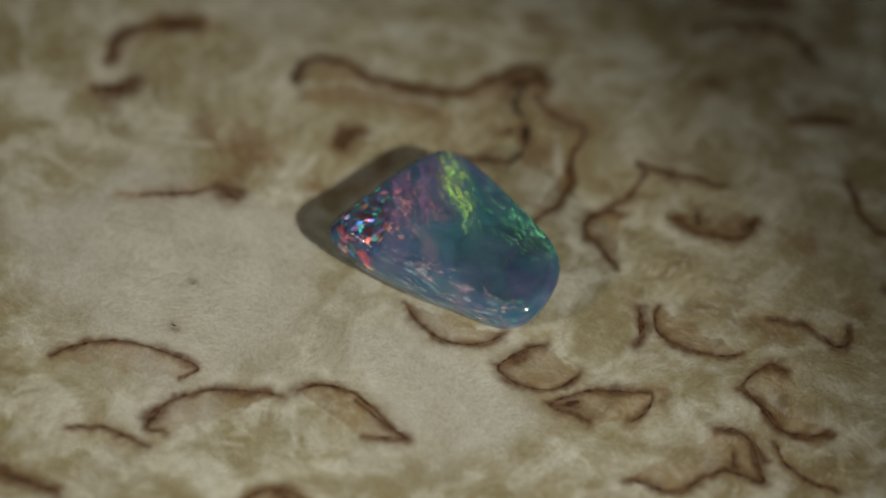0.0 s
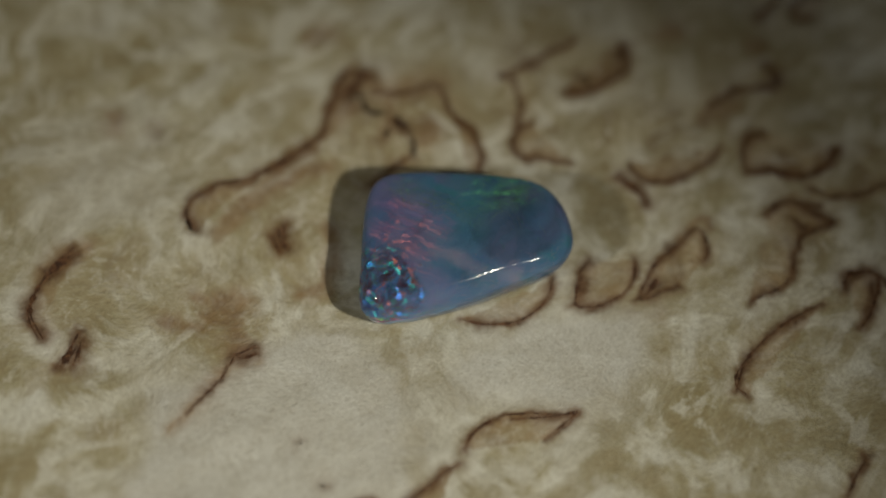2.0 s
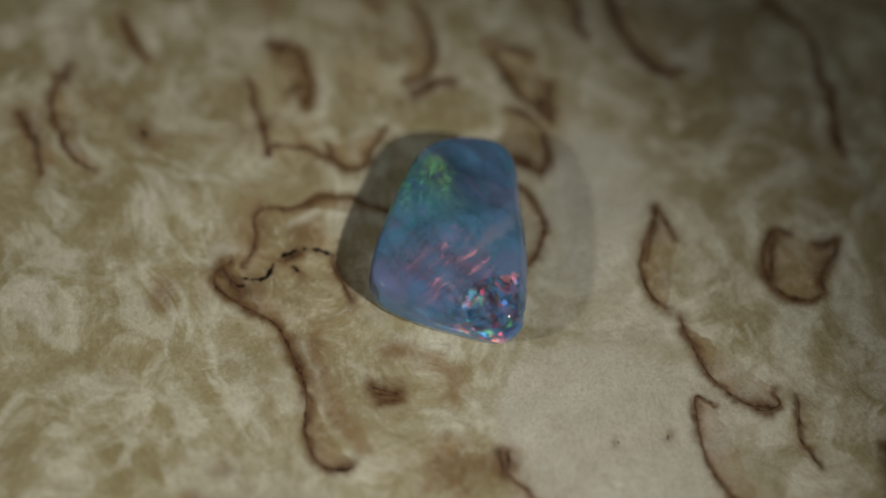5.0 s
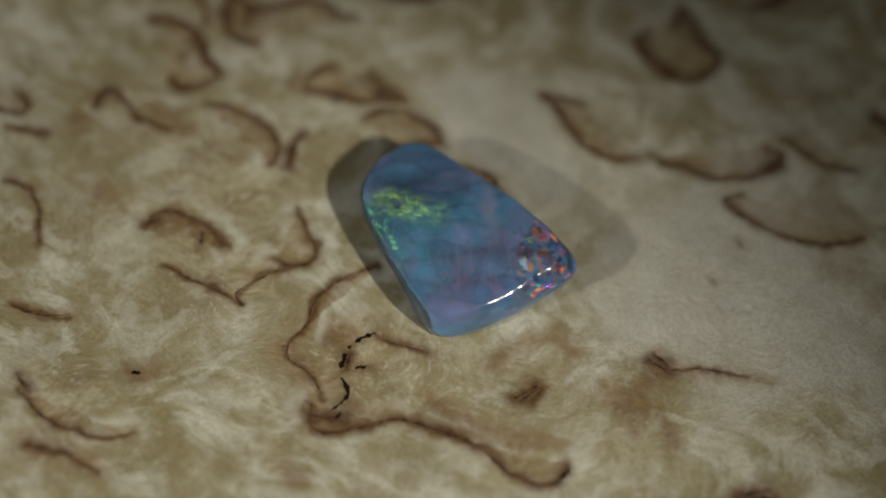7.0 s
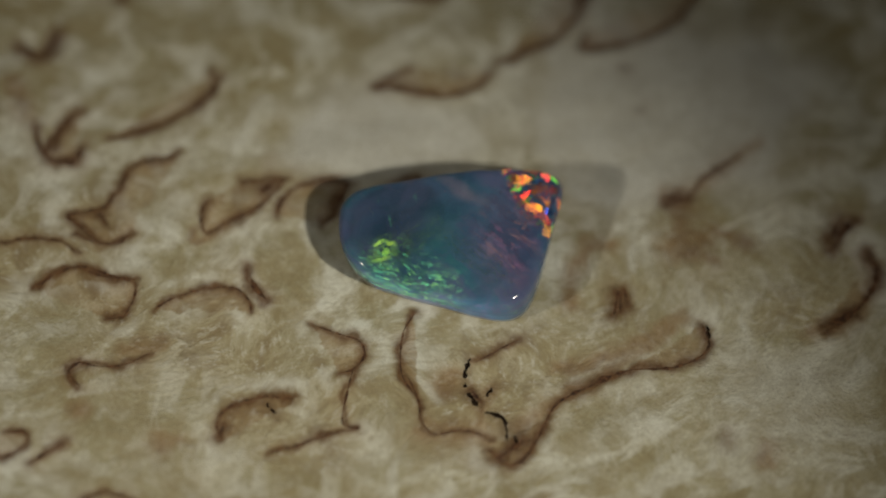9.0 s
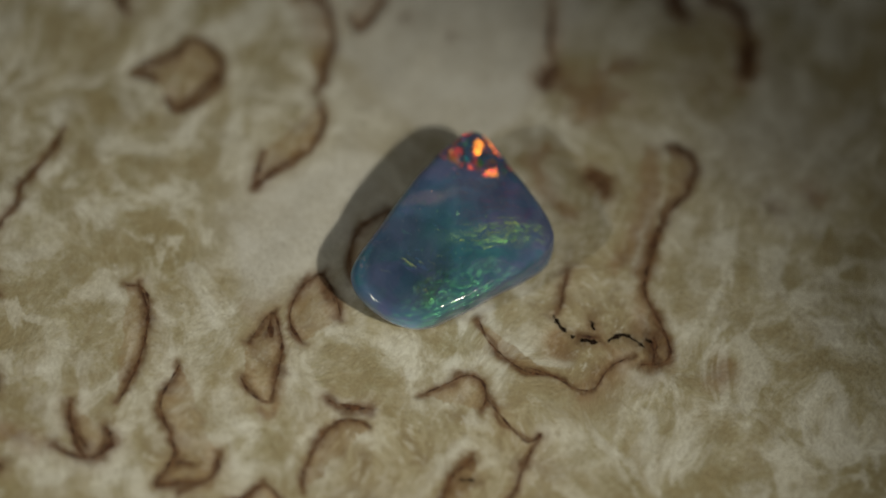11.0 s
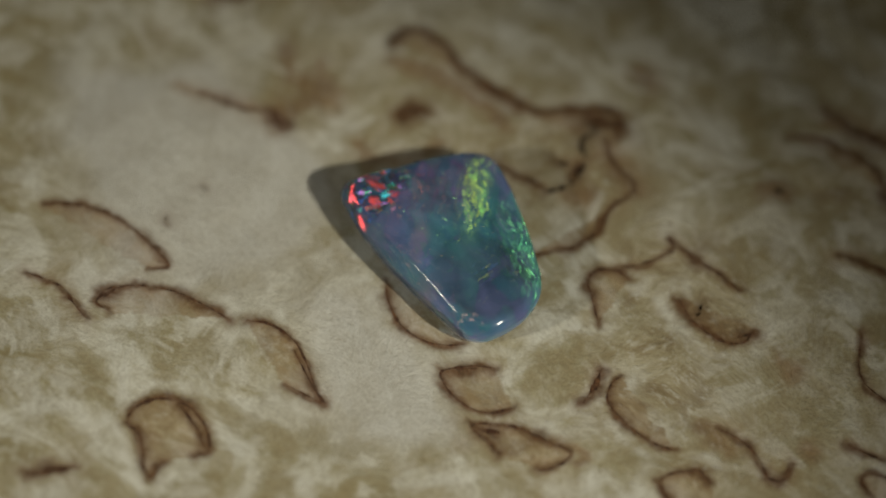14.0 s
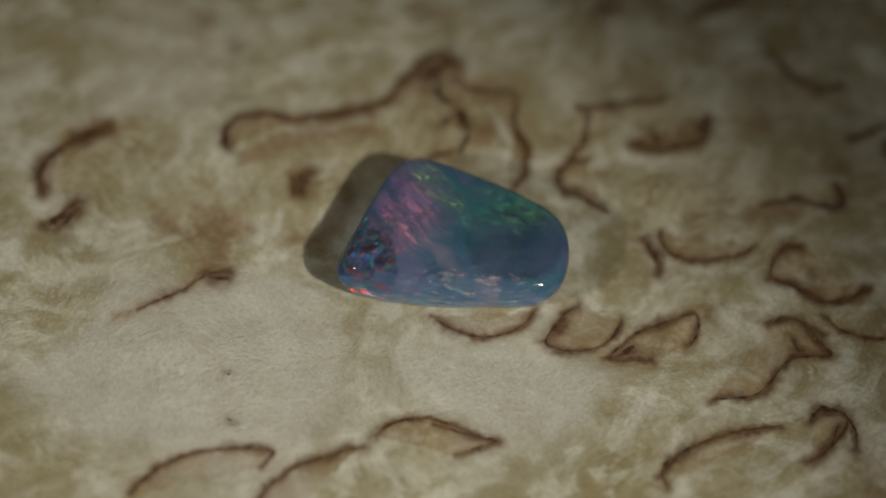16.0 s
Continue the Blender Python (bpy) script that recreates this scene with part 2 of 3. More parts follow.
def opal_material(play=True):
    """Polished precious opal: a hazy slate-blue body, grains that flash in the lamps, a clear polish on top."""
    mat, tree, bsdf = material("opal" if play else "opal_potch")
    out = tree.nodes["Material Output"]
    co = node(tree, "ShaderNodeTexCoord").outputs["Object"]
    warp = node(tree, "ShaderNodeTexNoise", {"Vector": co, "Scale": 420.0, "Detail": 3.0}).outputs["Color"]
    warp = node(tree, "ShaderNodeVectorMath", {0: warp, 1: (0.5, 0.5, 0.5)}, operation="SUBTRACT").outputs[0]
    warp = node(tree, "ShaderNodeVectorMath", {0: warp, 3: 0.0016}, operation="SCALE").outputs[0]
    bent = node(tree, "ShaderNodeVectorMath", {0: co, 1: warp}, operation="ADD").outputs[0]
    haze = noise_at(tree, bent, 330.0, 5.0, 0.6, 0.7)
    body = ramp(tree, haze, [(0.34, (0.055, 0.110, 0.180)), (0.45, (0.080, 0.152, 0.262)), (0.54, (0.105, 0.172, 0.290)), (0.66, (0.140, 0.165, 0.275))])
    band_co = node(tree, "ShaderNodeMapping", {"Vector": bent, "Scale": (3.0, 1.0, 1.0), "Rotation": (0, 0, radians(116))}, vector_type="TEXTURE").outputs[0]
    bands = noise_at(tree, band_co, 190.0, 5.0, 0.62, 0.6)
    body = mix(tree, ramp(tree, bands, [(0.50, grey(0.0)), (0.61, grey(0.65))]), body, (0.165, 0.160, 0.310, 1))
    body = mix(tree, ramp(tree, bands, [(0.37, grey(0.75)), (0.47, grey(0.0))]), body, (0.040, 0.190, 0.220, 1))
    pool = zone(tree, bent, 3.0, -2.2, 3.5, 3.0, -20, 0.22)
    body = mix(tree, pool, body, ramp(tree, haze, [(0.38, (0.034, 0.060, 0.104)), (0.62, (0.078, 0.104, 0.180))]))
    tip = zone(tree, bent, -9.3, 0.5, 5.5, 7.5, -8, 0.08)
    body = mix(tree, math2(tree, "MULTIPLY", tip, 0.65), body, (0.045, 0.130, 0.250, 1))
    violet = zone(tree, bent, -2.6, 3.0, 2.4, 4.2, -25, 0.8)
    body = mix(tree, math2(tree, "MULTIPLY", violet, 0.6), body, (0.130, 0.095, 0.215, 1))
    ring = zone(tree, bent, 1.2, 0.6, 2.2, 3.4, -35, 0.8)
    body = mix(tree, math2(tree, "MULTIPLY", ring, 0.55), body, (0.050, 0.165, 0.190, 1))
    # pale milky band; the lower front's reflection is put into the body colour
    milky_sheen = math2(tree, "MAXIMUM", zone(tree, bent, -1.5, -2.0, 0.8, 3.0, 24, 0.9), zone(tree, bent, 1.2, -5.3, 2.8, 0.7, -40, 0.9))
    body = mix(tree, math2(tree, "MULTIPLY", milky_sheen, 0.65), body, (0.30, 0.26, 0.35, 1))
    tree.links.new(body, bsdf.inputs["Base Color"])
    bsdf.inputs["Roughness"].default_value = 0.5
    bsdf.inputs["Specular IOR Level"].default_value = 0.0
    bsdf.inputs["Subsurface Weight"].default_value = 0.15
    bsdf.inputs["Subsurface Radius"].default_value = (0.6, 0.8, 1.0)
    bsdf.inputs["Subsurface Scale"].default_value = 0.0008
    shader = bsdf.outputs[0]
    wedge = zone(tree, bent, -9.3, 0.5, 5.4, 7.5, -8, 0.06)
    clear = math2(tree, "SUBTRACT", 1.0, math2(tree, "MULTIPLY", pool, 0.32))
    glitter = ramp(tree, noise_at(tree, co, 4300.0, 3.0, 0.75), [(0.36, grey(0.25)), (0.56, grey(1.0))])
    for place, size, stretch, turn, share, azimuth, tilt, spread, rough, strength, colours in GRAINS if play else GRAINS[:2]:
        local = node(tree, "ShaderNodeMapping", {"Vector": bent, "Rotation": (0, 0, radians(turn)),
                                                 "Scale": (size * stretch / 1000, size / 1000, size / 1000)}, vector_type="TEXTURE").outputs[0]
        torn = node(tree, "ShaderNodeTexNoise", {"Vector": local, "Scale": 1.6, "Detail": 5.0, "Roughness": 0.65}).outputs["Color"]
        torn = node(tree, "ShaderNodeVectorMath", {0: torn, 1: (0.5, 0.5, 0.5)}, operation="SUBTRACT").outputs[0]
        torn = node(tree, "ShaderNodeVectorMath", {0: torn, 3: 0.0 if rough > 0.55 else 0.7 if stretch > 5 else 1.2}, operation="SCALE").outputs[0]
        torn = node(tree, "ShaderNodeVectorMath", {0: local, 1: torn}, operation="ADD").outputs[0]
        grains = node(tree, "ShaderNodeTexVoronoi", {"Vector": torn, "Scale": 1.0})
        cell = grains.outputs["Color"]
        parts = node(tree, "ShaderNodeSeparateColor", {0: cell})
        broad = rough > 0.55
        picked = 1.0 if broad else ramp(tree, parts.outputs[0], [(1 - share, grey(0.0)), (min(0.999, 1 - share + 0.12), grey(1.0))])
        fray = noise_at(tree, local, 1.7, 7.0, 0.82)
        frayed = ramp(tree, fray, [(0.25, grey(0.35)), (0.70, grey(1.0))] if broad else [(0.34, grey(0.0)), (0.58, grey(1.0))] if place[0] < -5 else [(0.36, grey(0.0)), (0.66, grey(1.0))])
        worn = math2(tree, "SUBTRACT", 1.15, grains.outputs["Distance"], True)
        fac = math2(tree, "MULTIPLY", math2(tree, "MULTIPLY", picked, frayed), math2(tree, "MULTIPLY", zone(tree, bent, *place, 0.75), worn))
        fac = math2(tree, "MULTIPLY", fac, wedge) if place[0] < -5 else fac
        fac = math2(tree, "MULTIPLY", fac, clear if broad else glitter if place[0] > -5 else 1.0)
        fac = math2(tree, "MULTIPLY", fac, strength, True)
        shade = math2(tree, "ADD", parts.outputs[1], math2(tree, "MULTIPLY", math2(tree, "SUBTRACT", fray, 0.5), 0.9), True)
        hue = ramp(tree, shade, [(i / len(colours), c) for i, c in enumerate(colours)], "CONSTANT")
        if not broad and place[0] > -5 and strength > 0.4 and share > 0.3:
            # the soft glow round the single grains
            glow = ramp(tree, noise_at(tree, local, 0.42, 3.0, 0.6), [(0.40, grey(0.0)), (0.66, grey(0.40 * strength))])
            glow = math2(tree, "MULTIPLY", glow, zone(tree, bent, *place, 0.9))
            mean = (*(sum(c[k] for c in colours) / len(colours) for k in range(3)), 1)
            hue = mix(tree, math2(tree, "MULTIPLY", fac, 2.0, True), mean, hue)
            fac = math2(tree, "MAXIMUM", fac, glow)
        gloss = node(tree, "ShaderNodeBsdfAnisotropic", {"Color": hue, "Roughness": rough, "Normal": world_normal(tree, azimuth, tilt, cell, spread)})
        shader = node(tree, "ShaderNodeMixShader", {0: fac, 1: shader, 2: gloss.outputs[0]}).outputs[0]
    waves = node(tree, "ShaderNodeBump", {"Height": noise_at(tree, co, 620.0, 2.0, 0.5), "Strength": 0.3, "Distance": 0.00030})
    polish = node(tree, "ShaderNodeBsdfAnisotropic", {"Color": (1, 1, 1, 1), "Roughness": 0.11 if play else 0.3, "Normal": waves.outputs[0]})
    sheen = node(tree, "ShaderNodeFresnel", {"IOR": 1.40}).outputs[0]
    shader = node(tree, "ShaderNodeMixShader", {0: sheen, 1: shader, 2: polish.outputs[0]}).outputs[0]
    tree.links.new(shader, out.inputs["Surface"])
    return mat


BIRCH, BARK, HOLLOW, FELT, OPAL = birch_material(), bark_material(), hollow_material(), table_material(), opal_material()
POTCH = opal_material(False)


def mesh_object(name, bm, mat, parent=None, smooth=True):
    data = bpy.data.meshes.new(name)
    bm.to_mesh(data)
    bm.free()
    data.materials.append(mat)
    data.polygons.foreach_set("use_smooth", [smooth] * len(data.polygons))
    ob = new(name, data)
    ob.parent = parent
    return ob


# ---- table and room ----
SLAB_DEEP = 0.014


def build_table():
    bm = bmesh.new()
    bmesh.ops.create_grid(bm, x_segments=1, y_segments=1, size=1.5)
    ob = mesh_object("table_top", bm, FELT, smooth=False)
    ob.location = (0, 0, -SLAB_DEEP)
    return tagged(ob, "dark matt table top under the wooden slab", "table", kind="structure")


build_table()

# ---- the slab of curly birch with its figures ----
LINE, LEAF, SMUDGE, CRACK = "line", "leaf", "smudge", "crack"
FIGURES = []


def figure(kind, width, x, y, heading, *steps):
    """A brown figure in the wood, in millimetres: where it starts, its heading, then (length, turn in degrees) along it."""
    knots, turn = [(x, y)], heading
    for length, bend in steps:
        turn += bend
        x, y = x + length * math.cos(radians(turn)), y + length * math.sin(radians(turn))
        knots.append((x, y))
    k = np.array(knots)
    padded = np.vstack([2 * k[0] - k[1], k, 2 * k[-1] - k[-2]])
    line = []
    for i in range(1, len(padded) - 2):
        p0, p1, p2, p3 = padded[i - 1:i + 3]
        many = max(3, int(np.hypot(*(p2 - p1)) / 0.16))
        for s in np.linspace(0, 1, many, endpoint=False):
            line.append(0.5 * (2 * p1 + (p2 - p0) * s + (2 * p0 - 5 * p1 + 4 * p2 - p3) * s * s + (3 * p1 - p0 - 3 * p2 + p3) * s ** 3))
    line.append(k[-1])
    FIGURES.append((kind, width, np.array(line)))


PATCHES = []


def patch(x, y, radius, strength):
    """A cloud of browner (or, below zero, paler and smoother) wood, in millimetres."""
    PATCHES.append((x, y, radius, strength))


figure(LEAF, 0.36, -24.09, -9.93, 36, (1.58, 0), (2.46, -21), (2.13, -20), (1.89, -11), (1.61, -7), (1.30, -113))
figure(LEAF, 0.39, -16.56, -14.37, 170, (1.00, 0), (1.17, -96), (1.54, -29), (2.15, -23), (2.08, -18), (2.46, -7))
figure(LEAF, 0.36, -8.81, -10.70, 19, (1.60, 0), (1.80, -28), (1.81, -25), (2.07, -8), (0.90, 15), (2.66, -151))
figure(LINE, 0.32, -22.41, -14.59, 6, (2.40, 0), (1.44, -32), (1.04, -1))
figure(LINE, 0.71, -26.06, -18.06, -17, (1.49, 0), (2.20, 2))
figure(LEAF, 0.43, -2.79, -3.77, -53, (1.65, 0), (1.83, 18), (1.79, 28), (1.45, 26), (0.88, 14))
figure(LEAF, 0.39, 9.15, -10.91, 161, (2.46, 0), (1.44, -125), (1.45, -17), (2.10, -16), (1.47, -4), (1.22, -97), (1.34, -40))
figure(LEAF, 0.39, 18.36, -7.69, -39, (1.50, 0), (2.18, -9), (1.42, 38), (1.93, 18))
figure(LEAF, 0.43, 17.33, -10.84, 18, (0.91, 0), (1.38, -57), (1.79, -32), (0.85, -5), (1.43, -117), (1.39, 11), (2.03, 36), (1.43, -16), (2.48, -29))
figure(LEAF, 0.46, -17.84, 15.81, -174, (1.98, 0), (2.08, 15), (1.64, 18), (1.74, 33))
figure(LINE, 0.64, -23.81, 9.80, 23, (1.10, 0), (1.51, 4))
figure(LEAF, 0.43, 15.31, -17.64, 172, (3.35, 0), (3.33, 13), (1.74, 20), (1.07, 66))
figure(LEAF, 0.46, 17.84, -17.39, -25, (1.53, 0), (1.12, -82), (2.36, -42), (1.01, -19))
figure(LINE, 0.43, 9.80, -27.06, -159, (1.75, 0), (1.48, 3))
figure(LEAF, 0.43, -6.81, -20.39, 57, (1.03, 0), (1.59, 71), (1.93, 33), (1.61, 33), (1.52, 38), (1.22, 40), (1.25, 70), (2.05, -34), (0.89, 27), (1.06, 118))
figure(LINE, 0.85, -12.69, -24.70, -139, (1.50, 0), (1.25, 0))
figure(CRACK, 0.50, -8.30, 19.57, -79, (0.49, 0))
figure(LEAF, 0.32, 22.03, 18.21, 150, (2.29, 0), (2.26, 23), (1.92, 14), (1.56, 24))
figure(SMUDGE, 0.64, 20.09, 21.22, -179, (2.02, 0), (2.01, -0))
figure(CRACK, 0.57, 16.03, 14.66, -170, (0.56, 0))
figure(LINE, 0.92, -13.65, 3.15, 173, (1.28, 0))
figure(LINE, 0.25, -15.01, 3.49, -156, (1.75, 0), (1.81, -13), (1.56, -4))
figure(SMUDGE, 0.36, -12.83, 6.82, -95, (0.96, 0), (1.05, -65), (0.98, -72), (1.13, -77))
figure(SMUDGE, 0.50, -15.44, 6.19, 130, (2.35, 0))
figure(LINE, 0.36, 28.53, 4.27, 165, (2.13, 0), (1.60, -37), (1.92, -19))
figure(LINE, 0.36, 24.71, 12.76, -179, (2.05, 0), (1.70, 21))
figure(LEAF, 0.36, 24.07, -9.98, -152, (1.37, 0), (1.39, -32), (1.83, -45), (2.34, 3), (2.15, -86), (1.14, -57))
figure(LINE, 0.32, 24.59, -14.17, 160, (1.79, 0), (1.76, -13), (1.49, -33))
figure(LINE, 0.32, 20.24, -12.54, 124, (1.55, 0), (1.24, 33), (1.06, 26))
figure(SMUDGE, 0.39, 13.50, -9.35, 76, (1.09, 0), (2.14, 113))
figure(LINE, 0.50, 11.98, -5.19, 87, (1.41, 0), (1.21, 10))
figure(LEAF, 0.32, 18.38, -5.28, -170, (1.18, 0), (1.92, -18), (2.14, -14), (1.33, -48), (0.82, -40))
figure(LINE, 0.39, 25.17, -2.91, -92, (0.91, 0), (0.98, -68), (1.40, -61), (1.76, 21), (1.68, 23))
figure(LEAF, 0.43, 18.85, 4.73, -99, (1.27, 0), (1.44, -61), (1.89, -29), (2.08, -22))
figure(CRACK, 0.25, 15.36, 3.78, 98, (1.30, 0))
figure(CRACK, 0.32, 2.74, 6.99, 43, (1.15, 0), (1.42, 27), (1.29, 28), (1.49, 26), (1.59, -56))
figure(CRACK, 0.28, 2.57, 9.38, 25, (0.70, 0))
figure(LEAF, 0.39, 4.23, 2.56, 35, (1.73, 0), (2.79, 25), (2.13, 30), (1.18, -27))
figure(SMUDGE, 0.64, 7.52, 9.18, 129, (1.98, 0), (2.13, 28))
figure(SMUDGE, 0.71, 4.16, 7.39, 22, (0.96, 0))
figure(LEAF, 0.60, 4.91, 12.99, 109, (1.27, 0), (1.06, 48), (1.98, 51), (2.54, 6), (2.69, -32), (2.48, -7), (2.52, -20), (1.82, 17), (1.44, 31), (1.30, 54))
figure(LINE, 0.60, -7.90, 7.36, 58, (1.43, 0))
figure(SMUDGE, 0.43, -10.07, 20.76, 63, (0.98, 0))
figure(LEAF, 0.39, 32.39, -1.23, 153, (1.70, 0), (1.37, 38), (0.79, 60), (1.20, 85))
figure(LINE, 0.43, 29.70, 0.54, -177, (2.26, 0))
figure(LINE, 0.71, 14.41, -26.56, 31, (2.20, 0), (1.53, -90))
figure(LEAF, 0.36, 10.27, 0.16, 130, (2.03, 0), (1.23, -1), (1.03, -51), (1.15, -53), (0.95, -34))
figure(LINE, 0.36, 9.48, 4.16, 49, (1.77, 0), (2.15, 5), (1.02, 81), (1.38, -149), (2.40, 5), (1.86, -2))
figure(LEAF, 0.39, -2.99, -26.13, -12, (2.01, 0), (2.73, -10), (1.64, 18), (3.08, -12))
figure(SMUDGE, 0.50, -4.62, 6.49, -127, (2.16, 0), (2.22, -18), (1.43, -60))
figure(SMUDGE, 0.43, -2.49, 12.26, -168, (3.13, 0), (3.86, -4))
figure(SMUDGE, 0.64, 22.10, 3.14, 159, (0.70, 0))
figure(SMUDGE, 0.43, 25.77, -1.31, 159, (0.35, 0))
figure(SMUDGE, 0.50, 21.34, -3.53, 166, (2.18, 0))
figure(CRACK, 0.18, -17.06, -6.78, -25, (0.54, 0))
figure(CRACK, 0.18, -16.14, -3.84, -12, (0.26, 0))
figure(SMUDGE, 0.78, 4.80, 18.04, -178, (0.90, 0))
figure(SMUDGE, 0.57, 4.93, 11.99, -120, (1.83, 0), (1.45, -24))
figure(SMUDGE, 0.43, 2.58, 12.41, -172, (2.83, 0), (2.11, 1))
figure(SMUDGE, 0.57, -9.70, 21.86, -118, (1.20, 0))
figure(LINE, 0.71, 7.18, -10.09, 17, (1.43, 0))
figure(LINE, 0.64, -17.34, -13.67, 69, (1.09, 0))
figure(LINE, 0.57, 2.72, 13.33, 23, (1.55, 0))
figure(LINE, 0.78, 20.79, -25.75, 89, (1.15, 0), (1.33, -12))
figure(SMUDGE, 0.57, 18.87, -24.46, 83, (2.46, 0))
figure(LINE, 0.64, 19.08, -20.62, 74, (1.30, 0), (1.50, 29), (1.29, 50), (1.12, 60))
figure(LINE, 0.71, -6.75, 8.49, -129, (1.73, 0))
figure(LINE, 0.85, -21.76, 10.24, -147, (1.58, 0))
figure(LINE, 0.71, -23.34, 12.02, 73, (2.02, 0), (2.00, -37), (2.10, -25), (1.09, -18))
figure(CRACK, 0.21, -11.40, 11.63, 83, (0.61, 0), (1.01, -19))
figure(SMUDGE, 0.78, -12.50, 6.05, 128, (1.45, 0))
figure(LINE, 0.57, 18.22, -13.16, 97, (0.92, 0))
figure(LINE, 0.71, -20.35, 15.33, 6, (2.20, 0))
figure(LINE, 0.57, -23.32, 9.67, 26, (1.42, 0))
figure(LINE, 0.57, -8.29, 7.22, 62, (1.19, 0))
figure(LINE, 1.21, 2.71, 13.46, 9, (2.03, 0))
figure(LINE, 0.36, -0.66, 7.19, 3, (3.26, 0))
figure(LINE, 0.57, 21.72, 17.86, -38, (0.96, 0))
figure(SMUDGE, 0.50, 14.99, 14.46, 6, (1.11, 0))
figure(LINE, 0.43, 3.72, 9.95, -86, (0.99, 0))
figure(LINE, 0.57, 18.41, 3.88, 53, (0.74, 0))
figure(LINE, 0.50, -17.64, -14.08, 80, (1.06, 0), (1.77, -41))
figure(LINE, 0.50, -9.21, -17.89, -26, (1.88, 0), (1.21, -17))
figure(LINE, 0.43, -5.22, -11.00, -36, (2.16, 0), (1.86, 4))
figure(LINE, 0.78, -14.13, -25.58, 27, (1.37, 0))
figure(LINE, 0.50, 12.27, -4.01, 108, (1.42, 0))
figure(SMUDGE, 0.92, 7.34, -10.28, 34, (1.04, 0))
figure(LINE, 0.50, 24.04, -4.15, 20, (1.04, 0), (1.27, 76))
figure(CRACK, 0.18, 15.16, 4.63, -67, (0.49, 0))
figure(LINE, 0.43, -19.25, -14.79, -22, (1.78, 0))
figure(LINE, 0.46, 6.83, -18.57, 29, (2.12, 0), (2.54, -18))
figure(LINE, 0.50, 18.64, -18.61, -129, (1.64, 0), (1.76, -30))
figure(LINE, 0.71, -23.68, 9.69, 23, (1.33, 0))
figure(LINE, 0.78, -15.17, 3.54, -19, (1.42, 0))
figure(LINE, 0.50, -18.23, 15.61, 178, (1.97, 0))
figure(LINE, 0.36, 6.80, 6.31, 82, (1.55, 0), (1.58, -12), (1.19, 33), (1.82, 56), (1.72, -24))
figure(SMUDGE, 0.45, -1.56, 10.20, 165, (2.72, 0), (2.83, 14), (3.25, 5))
figure(SMUDGE, 0.90, -13.99, 2.79, 128, (1.04, 0),)
figure(LINE, 0.40, -13.67, 2.90, 145, (0.72, 0),)
figure(SMUDGE, 0.50, -14.15, 3.02, -177, (2.86, 0), (4.30, 9))
figure(SMUDGE, 0.60, -13.96, 4.01, 75, (2.22, 0), (1.97, 35))
figure(SMUDGE, 0.70, -23.31, 12.14, 69, (1.67, 0), (2.39, -27), (2.04, -29), (1.79, -28))
figure(LINE, 0.60, -22.62, 9.42, 45, (1.31, 0),)
figure(LINE, 0.40, 20.05, 21.28, -180, (2.04, 0), (2.50, -9))
figure(SMUDGE, 0.40, -13.07, 6.90, -49, (0.79, 0), (0.97, -76), (1.14, -67), (0.92, -60))
figure(CRACK, 0.16, 2.56, 9.30, 34, (0.80, 0),)
figure(CRACK, 0.30, 2.98, 12.45, 80, (1.02, 0),)
figure(LINE, 0.50, -14.02, 2.62, 155, (1.04, 0), (0.55, -60))
patch(-14.1, 5.1, 2.2, 0.50)
patch(-17.4, 13.7, 1.8, 0.45)
patch(3.4, 11.4, 1.8, 0.50)
figure(LEAF, 0.43, 6.19, -5.77, -155, (1.50, 0), (1.91, 17), (1.23, 93), (1.49, 29), (1.57, 23), (1.64, 34))
figure(LINE, 0.55, 6.02, -5.87, -155, (1.32, 0), (1.43, 14))
figure(SMUDGE, 0.80, 7.90, 9.90, 143, (1.92, 0), (2.16, 1))
figure(CRACK, 0.22, -8.40, 18.99, 67, (0.23, 0))
figure(LINE, 0.55, 5.24, -6.38, -149, (1.36, 0), (0.93, 5))
patch(-25.6, -1.9, 3.5, -0.45)
patch(-20.2, -9.6, 3.0, -0.40)
patch(-4.4, -13.2, 4.0, -0.40)
patch(4.2, -9.3, 2.5, -0.30)
patch(5.4, 11.3, 2.5, 0.55)
patch(2.9, 10.1, 3.2, 0.35)
patch(-4.4, 12.0, 2.1, 0.25)
patch(3.2, 14.1, 1.2, 0.7)
patch(15.0, 6.3, 2.8, 0.3)
patch(16.4, 4.1, 2.1, 0.3)
patch(9.3, 3.5, 1.4, 0.45)
patch(20.2, -7.9, 2.5, 0.3)
patch(23.0, -12.7, 2.8, 0.25)
patch(18.5, -12.6, 2.1, 0.4)
patch(13.4, -8.8, 1.4, 0.4)
patch(23.9, -2.7, 1.8, 0.3)
patch(-24.7, 2.7, 2.1, 0.4)
patch(-15.6, 8.8, 2.5, 0.25)
patch(19.0, 21.5, 2.8, 0.45)
patch(19.0, 17.8, 3.2, 0.35)
patch(8.1, 9.3, 2.1, 0.4)
patch(12.1, 8.6, 1.4, 0.3)
patch(-16.1, -1.9, 5.3, -0.5)
patch(-3.0, 13.7, 3.2, -0.3)
patch(-16.5, 13.8, 2.5, 0.35)
patch(15.8, 4.4, 2.5, 0.3)
patch(19.1, 18.8, 2.1, 0.3)
patch(3.3, 8.6, 2.1, 0.35)
patch(4.0, 13.5, 1.4, 0.6)
patch(13.0, -5.0, 2.1, 0.25)
patch(11.8, -14.6, 2.1, 0.3)
patch(18.6, -12.1, 1.8, 0.4)
